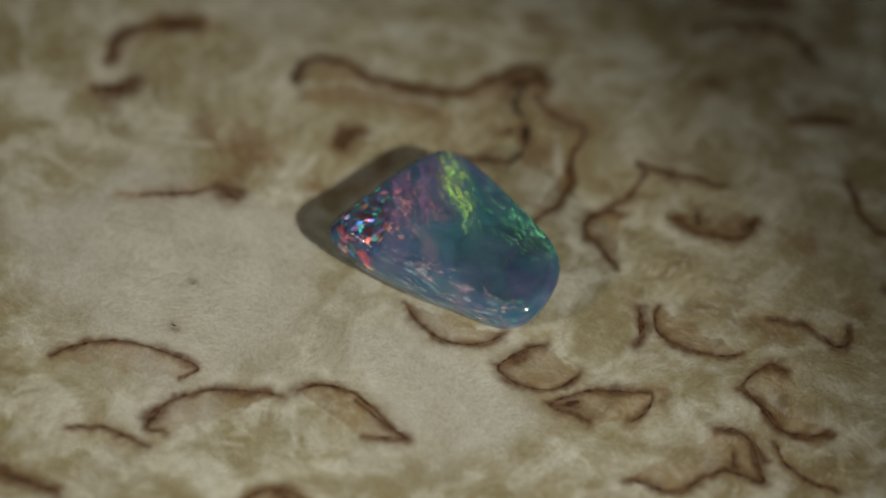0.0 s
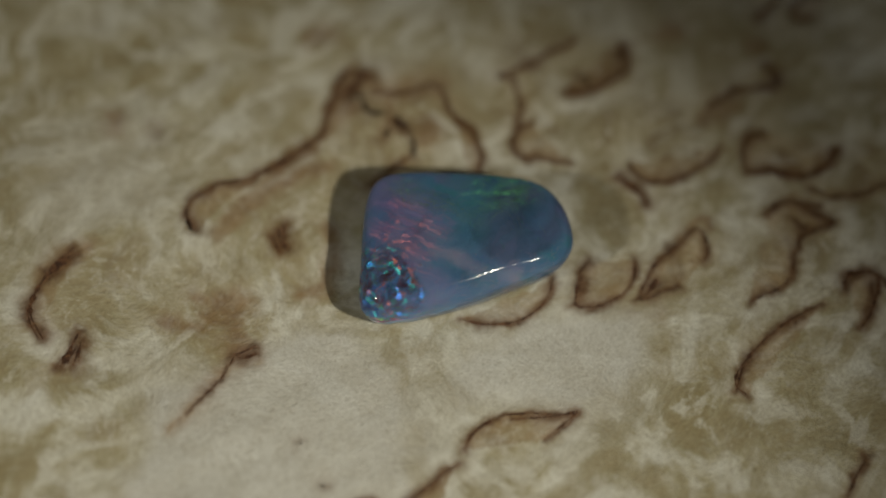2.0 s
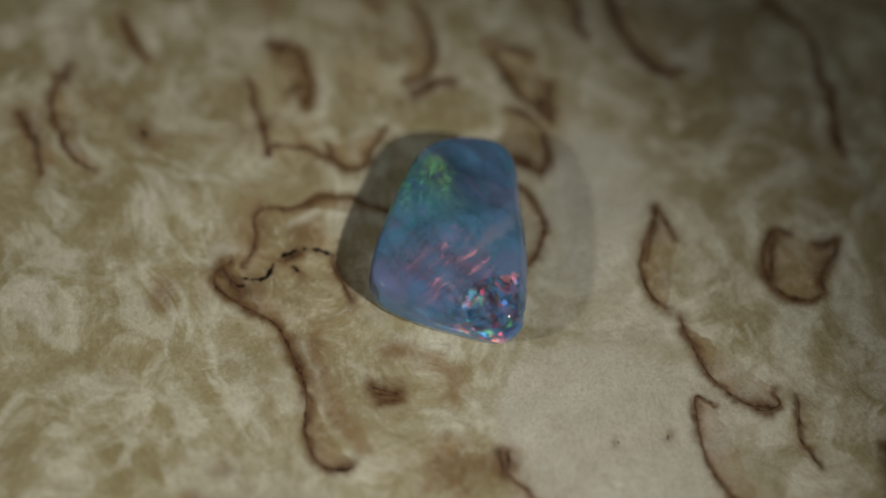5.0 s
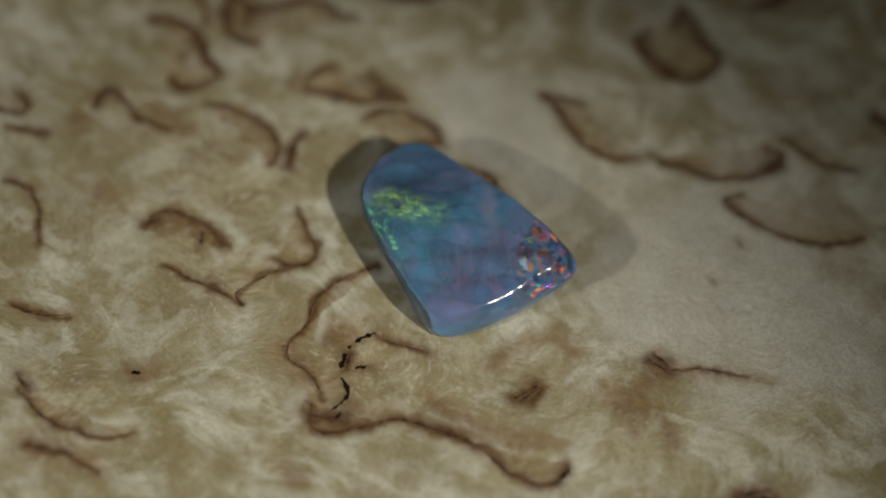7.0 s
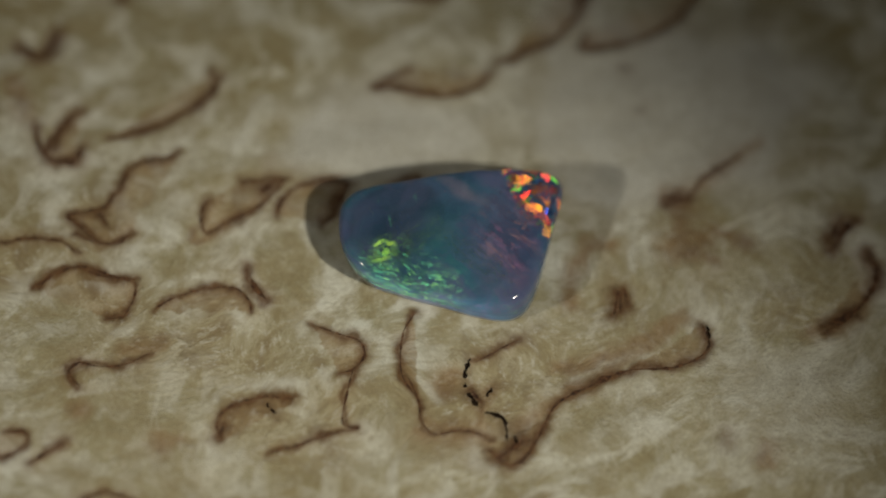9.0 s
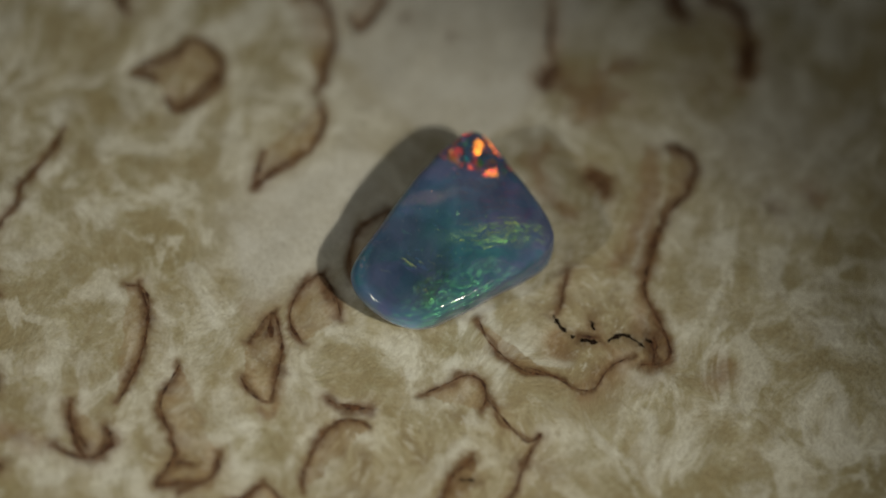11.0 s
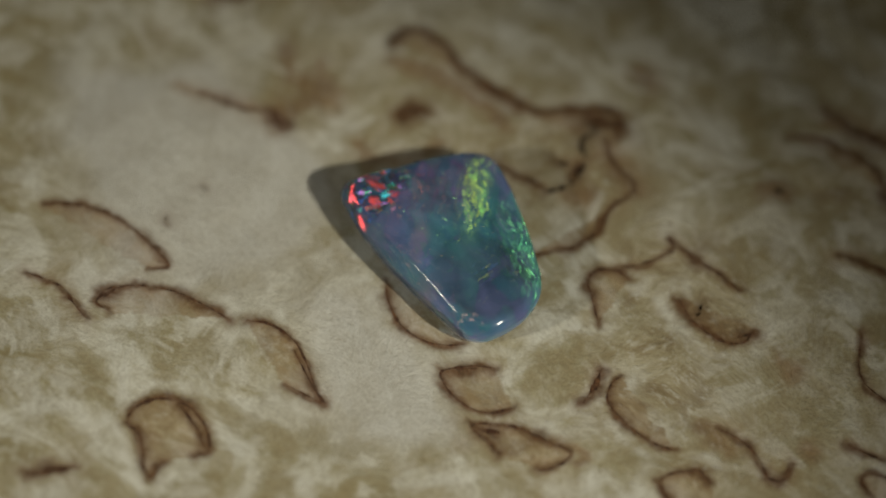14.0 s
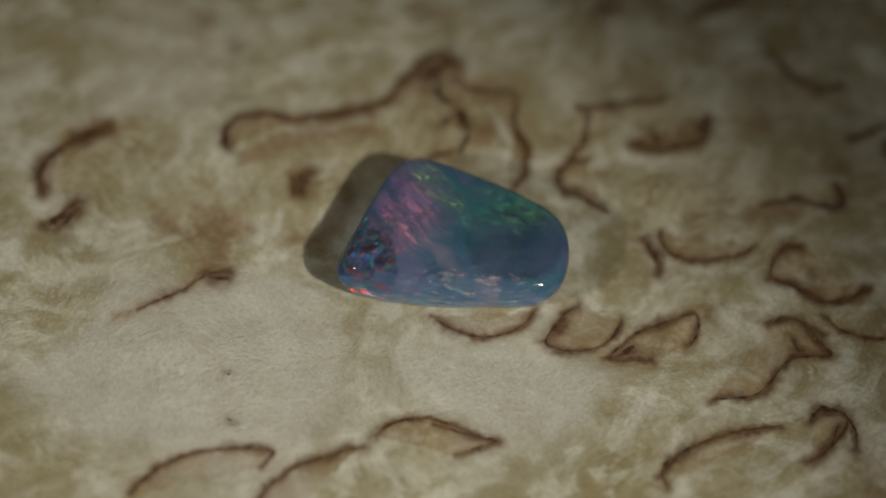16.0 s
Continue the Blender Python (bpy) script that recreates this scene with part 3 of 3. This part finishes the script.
patch(23.5, -12.3, 2.5, 0.35)
patch(-24.2, -18.8, 2.1, 0.4)
patch(15.8, 3.8, 2.1, 0.3)
patch(19.5, -7.7, 1.4, 0.3)
patch(-5.4, -11.4, 2.1, 0.2)
patch(-20.3, -9.8, 2.1, 0.15)
patch(-15.4, -6.1, 8.2, -0.7)
patch(2.6, -11.4, 3.2, -0.4)
patch(-9.3, 12.9, 1.1, 0.2)
patch(-9.0, -18.9, 1.8, 0.25)
patch(-7.9, 7.3, 1.4, 0.25)
patch(-1.3, 12.8, 2.1, 0.3)
patch(-11.5, -1.8, 3.9, -0.3)
patch(10.0, -18.7, 2.1, 0.25)
patch(-21.0, 14.2, 1.4, 0.25)
patch(21.9, -8.5, 2.1, 0.5)
patch(23.9, -11.3, 2.1, 0.5)
patch(15.8, -3.1, 3.2, 0.5)
patch(14.2, -1.1, 2.8, 0.45)
patch(12.3, 3.0, 3.2, 0.45)
patch(21.9, -5.2, 2.1, 0.3)
patch(16.6, 4.4, 2.1, 0.45)
patch(3.0, 7.2, 3.6, 0.45)
patch(-2.4, 8.8, 3.2, 0.4)
patch(-7.9, 12.0, 2.1, 0.35)
patch(22.4, -13.7, 2.1, 0.5)
patch(19.9, 17.3, 3.2, 0.45)
patch(15.8, 5.6, 2.8, 0.45)
patch(13.0, 6.0, 2.1, 0.4)
patch(21.5, 5.5, 2.8, 0.35)
patch(-1.5, 9.3, 3.2, 0.35)
patch(-7.2, 11.0, 3.2, 0.35)
patch(-23.9, 3.8, 2.8, 0.45)
patch(19.7, -1.8, 3.2, 0.4)
patch(14.6, -1.4, 2.5, 0.4)
patch(-12.3, 8.8, 1.8, 0.4)
patch(12.5, 5.6, 3.6, 0.4)
patch(10.4, 4.7, 2.1, 0.4)
patch(16.0, 11.7, 3.2, 0.3)
patch(18.6, 17.5, 2.8, 0.45)
patch(-9.3, -19.3, 1.8, 0.45)
patch(-6.0, -13.8, 2.1, 0.3)
patch(4.8, -9.2, 1.4, 0.4)
patch(9.9, -9.3, 2.1, 0.4)
patch(14.7, -3.1, 2.5, 0.35)
patch(19.3, -12.0, 2.1, 0.5)
patch(16.6, -13.8, 2.1, 0.35)
patch(23.5, -12.0, 2.8, 0.5)
patch(10.1, -10.0, 2.1, 0.4)
patch(5.8, -7.5, 1.8, 0.4)
patch(21.5, -4.6, 2.5, 0.35)
patch(14.9, 0.4, 2.8, 0.35)
patch(17.9, -2.6, 2.8, 0.3)
patch(21.6, -7.8, 2.1, 0.45)
patch(-12.9, -13.0, 2.8, 0.25)
patch(-6.1, -11.9, 2.5, 0.3)
patch(-20.3, -9.8, 3.2, 0.25)
patch(1.0, -5.2, 1.8, 0.4)
patch(-9.0, -18.9, 2.1, 0.4)
patch(-4.8, -12.0, 1.8, 0.4)
patch(-13.1, -12.2, 1.8, 0.3)
patch(23.7, -12.7, 1.8, 0.5)
patch(16.7, -21.7, 2.1, 0.5)
patch(19.8, -12.3, 1.2, 0.6)
patch(10.9, -9.5, 1.8, 0.5)
patch(13.4, -11.2, 1.8, 0.5)
patch(6.2, -20.8, 2.1, 0.3)
# slightly browner wood, with its shifting sheen put into the colour as well
patch(-15.9, 13.0, 1.8, 0.3)
patch(-20.9, 12.9, 1.8, 0.4)
patch(-15.3, 4.8, 3.2, 0.4)
patch(2.3, -10.4, 4.3, -0.4)
patch(-13.8, 18.2, 5.3, -0.5)
patch(3.4, 11.9, 2.1, 0.5)
patch(5.1, 8.2, 1.8, 0.5)
patch(15.8, 4.2, 2.1, 0.35)
patch(0.4, 12.8, 1.8, 0.3)
patch(-20.6, -0.6, 6.4, -0.4)
patch(-14.0, -6.1, 5.7, -0.4)
patch(-1.6, -9.6, 5.0, -0.4)
patch(-14.7, -0.6, 5.0, -0.35)
patch(-2.5, -7.9, 3.9, -0.35)
patch(-22.4, 0.9, 5.0, -0.35)

HALF, CELLS = 40.0, 760
STEP = 2 * HALF / CELLS


def relief(x, y):
    """Height of the worked surface, in millimetres."""
    return 0.10 * np.sin(x * 0.31 + 1.0 + 0.6 * np.sin(y * 0.23)) * np.cos(y * 0.27) + 0.04 * np.sin(x * 0.9 + y * 0.7) * np.cos(y * 1.1 - x * 0.4)


def smooth_field(rng, cells, n):
    """Soft random values from 0 to 1 on an n x n grid."""
    coarse = rng.random((cells + 3, cells + 3))
    at = np.linspace(0, cells, n, endpoint=False)
    i, f = at.astype(int), at - at.astype(int)
    f = f * f * (3 - 2 * f)
    rows = coarse[i] * (1 - f)[:, None] + coarse[i + 1] * f[:, None]
    return rows[:, i] * (1 - f) + rows[:, i + 1] * f


def inside(line, px, py):
    hit = np.zeros(px.shape, bool)
    x0, y0 = line[-1]
    for x1, y1 in line:
        if y0 != y1:
            cross = (y1 > py) != (y0 > py)
            hit ^= cross & (px < (x0 - x1) * (py - y1) / (y0 - y1) + x1)
        x0, y0 = x1, y1
    return hit


def build_slab():
    slab = tagged(new("birch_board"), "pale curly birch board with brown bark figures", "wooden board")
    n = CELLS + 1
    rng = np.random.default_rng(4)
    axis = np.linspace(-HALF, HALF, n)
    gx, gy = np.meshgrid(axis, axis)
    wob = 0.22
    wx = gx + wob * (smooth_field(rng, 90, n) - 0.5) * 2 + 0.10 * (smooth_field(rng, 260, n) - 0.5) * 2
    wy = gy + wob * (smooth_field(rng, 90, n) - 0.5) * 2 + 0.10 * (smooth_field(rng, 260, n) - 0.5) * 2
    uneven = 0.55 + 0.9 * smooth_field(rng, 60, n)
    stain, fill, crack, rim = (np.zeros((n, n)) for _ in range(4))
    for kind, width, line in FIGURES:
        reach = 2.2
        lo = np.clip(((line.min(0) - reach + HALF) / STEP).astype(int), 0, n - 1)
        hi = np.clip(((line.max(0) + reach + HALF) / STEP).astype(int) + 1, 1, n)
        if (hi <= lo).any():
            continue
        part = (slice(lo[1], hi[1]), slice(lo[0], hi[0]))
        px, py = wx[part], wy[part]
        d = np.full(px.shape, 99.0)
        for x, y in line:
            np.minimum(d, np.hypot(px - x, py - y), out=d)
        half = width * 0.92 * uneven[part]
        if kind == CRACK:
            stain[part] = np.maximum(stain[part], 0.45 * np.exp(-(d / (half * 1.6)) ** 2))
            crack[part] = np.maximum(crack[part], np.clip(1 - d / half, 0, 1))
        elif kind == SMUDGE:
            stain[part] = np.maximum(stain[part], 0.18 * np.exp(-(d / (half * 1.1)) ** 2))
        else:
            stain[part] = np.maximum(stain[part], 0.95 * np.exp(-(d / (half * 0.85)) ** 1.9))
        halo = (0.3 if kind == CRACK else 0.72) * np.exp(-d / 0.42)
        if kind == SMUDGE:
            halo = 0.7 * np.exp(-(d / (half * 1.3)) ** 2)
        if kind == LEAF:
            within = inside(line, px, py)
            rim[part] = np.maximum(rim[part], np.where(within, 0, np.exp(-((d - 0.95) / 0.5) ** 2)) * np.clip(2.2 * uneven[part] - 1.5, 0, 1))
            halo = np.where(within, 0.26 + 0.62 * np.exp(-d / 0.8), 0.7 * np.exp(-d / 0.24))
        fill[part] = np.maximum(fill[part], halo)
    tone = np.zeros((n, n))
    cloud = smooth_field(rng, 34, n) * 0.6 + smooth_field(rng, 110, n) * 0.4
    far_x = gx + 2.4 * (smooth_field(rng, 22, n) - 0.5) + 1.2 * (smooth_field(rng, 60, n) - 0.5)
    far_y = gy + 2.4 * (smooth_field(rng, 22, n) - 0.5) + 1.2 * (smooth_field(rng, 60, n) - 0.5)
    for x, y, radius, strength in PATCHES:
        reach = 1.8 * radius + 2.5
        i0, i1 = (int(np.clip((x + k * reach + HALF) / STEP, 0, n)) for k in (-1, 1))
        j0, j1 = (int(np.clip((y + k * reach + HALF) / STEP, 0, n)) for k in (-1, 1))
        part = (slice(j0, j1), slice(i0, i1))
        near = np.exp(-(((far_x[part] - x) ** 2 + (far_y[part] - y) ** 2) / radius ** 2) ** 1.4)
        tone[part] += strength * near * ((0.45 + 1.1 * cloud[part]) if strength > 0 else 1)
    tone = np.clip(np.where(tone > 0, 0.78 * tone, tone), -0.8, 0.9)
    z = relief(gx, gy) - 0.03 * crack - 0.02 * stain
    # soft wear at the slab's edge
    edge = np.clip((np.maximum(abs(gx), abs(gy)) - HALF + 1.2) / 1.2, 0, 1)
    z -= 0.8 * edge ** 2
    data = bpy.data.meshes.new("figured_face")
    co = np.stack([gx, gy, z], -1).reshape(-1, 3) * 0.001
    corner = (np.arange(CELLS)[:, None] * n + np.arange(CELLS)).ravel()
    quads = np.stack([corner, corner + 1, corner + n + 1, corner + n], 1).astype(np.int32)
    data.vertices.add(n * n)
    data.vertices.foreach_set("co", co.ravel().astype(np.float32))
    data.loops.add(quads.size)
    data.loops.foreach_set("vertex_index", quads.ravel())
    data.polygons.add(len(quads))
    data.polygons.foreach_set("loop_start", (np.arange(len(quads)) * 4).astype(np.int32))
    data.polygons.foreach_set("use_smooth", np.ones(len(quads), bool))
    for name, values in (("stain", stain), ("fill", fill), ("tone", tone), ("rim", rim)):
        data.attributes.new(name, "FLOAT", "POINT").data.foreach_set("value", values.ravel().astype(np.float32))
    data.update(calc_edges=True)
    data.materials.append(BIRCH)
    face = new("figured_face", data)
    face.parent = slab
    # the block under the face
    bm = bmesh.new()
    bmesh.ops.create_cube(bm, size=1.0)
    bmesh.ops.scale(bm, vec=(2 * HALF / 1000, 2 * HALF / 1000, SLAB_DEEP - 0.0014), verts=bm.verts)
    bmesh.ops.translate(bm, vec=(0, 0, -0.0014 - (SLAB_DEEP - 0.0014) / 2), verts=bm.verts)
    bmesh.ops.bevel(bm, geom=[e for e in bm.edges], offset=0.0005, segments=2, affect="EDGES")
    mesh_object("block", bm, BIRCH, slab, smooth=False)
    # bark threads in the middle of the darker figures, and dark slivers where the wood has split
    for kind, width, line in FIGURES:
        if kind == SMUDGE or abs(line).max() > HALF - 1:
            continue
        split = kind == CRACK
        bm = bmesh.new()
        if split:
            k = np.linspace(0, len(line) - 1, max(12, len(line) * 3))
            line = np.stack([np.interp(k, np.arange(len(line)), line[:, c]) for c in (0, 1)], 1)
        along = np.gradient(line, axis=0)
        along /= np.maximum(np.hypot(*along.T), 1e-6)[:, None]
        side = np.stack([-along[:, 1], along[:, 0]], 1)
        last = None
        for i, (q, s) in enumerate(zip(line, side)):
            ends = min(i, len(line) - 1 - i)
            rough = noise.noise((q[0] * 1.7, q[1] * 1.7, 3))
            if split:
                gap = noise.noise((q[0] * 1.3, q[1] * 1.3, 7))
                w = width * 0.38 * min(1, 0.2 + ends / 4) * (0.8 + 1.3 * noise.noise((q[0] * 3, q[1] * 3, 1)))
                q = q + s * 0.12 * noise.noise((q[0] * 5, q[1] * 5, 4))
                w = max(0.0, w) if gap > -0.2 else 0.0
            else:
                w = width * 0.55 * min(1, 0.3 + ends / 5) * (0.10 + 0.75 * max(0, rough + 0.1))
                q = q + s * 0.5 * w * noise.noise((q[0] * 2.5, q[1] * 2.5, 9))
            if w < 0.004:
                last = None
                continue
            row = []
            for k, up in ((-1, -0.004), (0, 0.014), (1, -0.004)):
                v = q + s * w * k
                row.append(bm.verts.new((v[0] / 1000, v[1] / 1000, (float(relief(*v)) + up) / 1000)))
            if last:
                bm.faces.new((last[0], row[0], row[1], last[1]))
                bm.faces.new((last[1], row[1], row[2], last[2]))
            last = row
        if not bm.faces:
            bm.free()
            continue
        bmesh.ops.recalc_face_normals(bm, faces=bm.faces)
        tagged(mesh_object("split" if split else "bark_thread", bm, HOLLOW if split else BARK, slab), "black split in the wood" if split else "")
    return slab


SLAB = build_slab()

# ---- the opal ----
OUTLINE = ((-180, 7.78), (-176, 7.84), (-171, 7.54), (-166, 6.88), (-160, 6.32), (-150, 5.5), (-140, 5.0), (-130, 4.66), (-120, 4.46), (-110, 4.4),
           (-100, 4.45), (-90, 4.6), (-80, 4.95), (-70, 5.55), (-62, 6.3), (-54, 7.05), (-46, 7.38), (-38, 7.34), (-30, 7.24), (-20, 7.06),
           (-10, 6.74), (0, 6.12), (10, 5.4), (20, 4.97), (30, 4.67), (40, 4.5), (50, 4.48), (60, 4.58), (70, 4.83), (80, 5.2), (90, 5.75),
           (97, 6.1), (104, 6.2), (112, 6.08), (122, 5.88), (134, 5.76), (146, 5.86), (158, 6.2), (168, 6.82), (175, 7.42))
# share of the girdle's radius and height in millimetres: undercut foot, steep wall, ground bevel, low dome
PROFILE = ((0.89, 0.02), (0.915, 0.30), (0.94, 0.65), (0.965, 1.05), (0.985, 1.50), (1.0, 1.95), (0.998, 2.06), (0.992, 2.20), (0.985, 2.32), (0.972, 2.50),
           (0.960, 2.66), (0.945, 2.84), (0.925, 3.05), (0.908, 3.20), (0.890, 3.32), (0.870, 3.41), (0.845, 3.48), (0.815, 3.53), (0.76, 3.58), (0.68, 3.62),
           (0.54, 3.67), (0.36, 3.71), (0.18, 3.74))
SEAM = 3


def outline(angle):
    """The stone's radius in millimetres at that angle, smooth all round."""
    a = [p[0] for p in OUTLINE]
    n = len(a)
    for i in range(n):
        a1, a2 = a[i], a[(i + 1) % n] + (360 if i == n - 1 else 0)
        if a1 <= angle < a2:
            r0, r1, r2, r3 = (OUTLINE[(i + k) % n][1] for k in (-1, 0, 1, 2))
            s = (angle - a1) / (a2 - a1)
            return 0.5 * (2 * r1 + (r2 - r0) * s + (2 * r0 - 5 * r1 + 4 * r2 - r3) * s * s + (3 * r1 - r0 - 3 * r2 + r3) * s ** 3)
    return OUTLINE[0][1]


def stone_part(name, profile, mat, parent, closed_top):
    bm = bmesh.new()
    around, rings = 240, []
    for s, z in profile:
        ring = []
        for i in range(around):
            a = -180 + 360 * i / around
            flare = 0.85 * math.exp(-((a - 118) / 52) ** 4) if 0.2 < z < 1.9 else 0
            r = outline(a) * (s + (1.015 - s) * flare)
            x, y = r * math.cos(radians(a)), r * math.sin(radians(a))
            level = z
            if z > 1.9:
                low = 2.2 + 0.55 * (1 - s ** 30) ** 0.6 + 1.0 * (1 - s ** 1.6)
                tall = math.exp(-(((a - 360 if a > 60 else a) + 130) / 68) ** 4)
                level = low + (z - low) * tall
            dent = (0.05 * noise.noise((x * 0.45, y * 0.45, 5)) + 0.018 * noise.noise((x * 1.6, y * 1.6, 2))) * min(1, z)
            ring.append(bm.verts.new((x / 1000, y / 1000, (level + dent + 0.08) / 1000)))
        rings.append(ring)
    for low, high in zip(rings, rings[1:]):
        for i in range(around):
            j = (i + 1) % around
            bm.faces.new((low[i], low[j], high[j], high[i]))
    ends = [(rings[0], -1)] if not closed_top else []
    if closed_top:
        ends.append((rings[-1], 1))
    for ring, way in ends:
        z = sum(v.co.z for v in ring) / around + 0.00001 * way
        tip = bm.verts.new((0, 0, z))
        for i in range(around):
            j = (i + 1) % around
            bm.faces.new((ring[i], ring[j], tip) if way > 0 else (ring[j], ring[i], tip))
    return mesh_object(name, bm, mat, parent)


def build_opal():
    """A freeform cabochon: a dull potch foot and the polished crown with the colour play."""
    stone = tagged(new("opal"), "polished blue-grey opal with green and red flashes, on birch", "opal")
    tagged(stone_part("potch_foot", PROFILE[:SEAM + 1], POTCH, stone, False), "dull grey-blue unpolished foot of the stone")
    tagged(stone_part("crown", PROFILE[SEAM:], OPAL, stone, True), "glossy domed crown with colour play")
    return stone


STONE = build_opal()

TURNS = ((0, 0.00), (0.5, 10.78), (1, 22.84), (1.5, 34.61), (2, 46.63), (2.5, 58.36), (3, 70.47), (3.5, 82.40), (4, 93.94),
         (6.5, 155.47), (7, 166.37), (7.5, 178.18), (8, 190.06), (8.5, 203.53), (9, 214.14), (11.5, 274.91), (12, 287.41), (12.5, 299.49),
         (13, 312.42), (13.5, 323.48), (14, 335.75), (14.5, 347.92), (15, 360.48), (15.5, 371.88), (16, 383.80))


def motions():
    """The slab turns with the stone on it, once round in about fifteen seconds."""
    for thing in (SLAB, STONE):
        walk(thing, [(t, pose(0, 0, 0, 0, 0, a)) for t, a in TURNS])


motions()
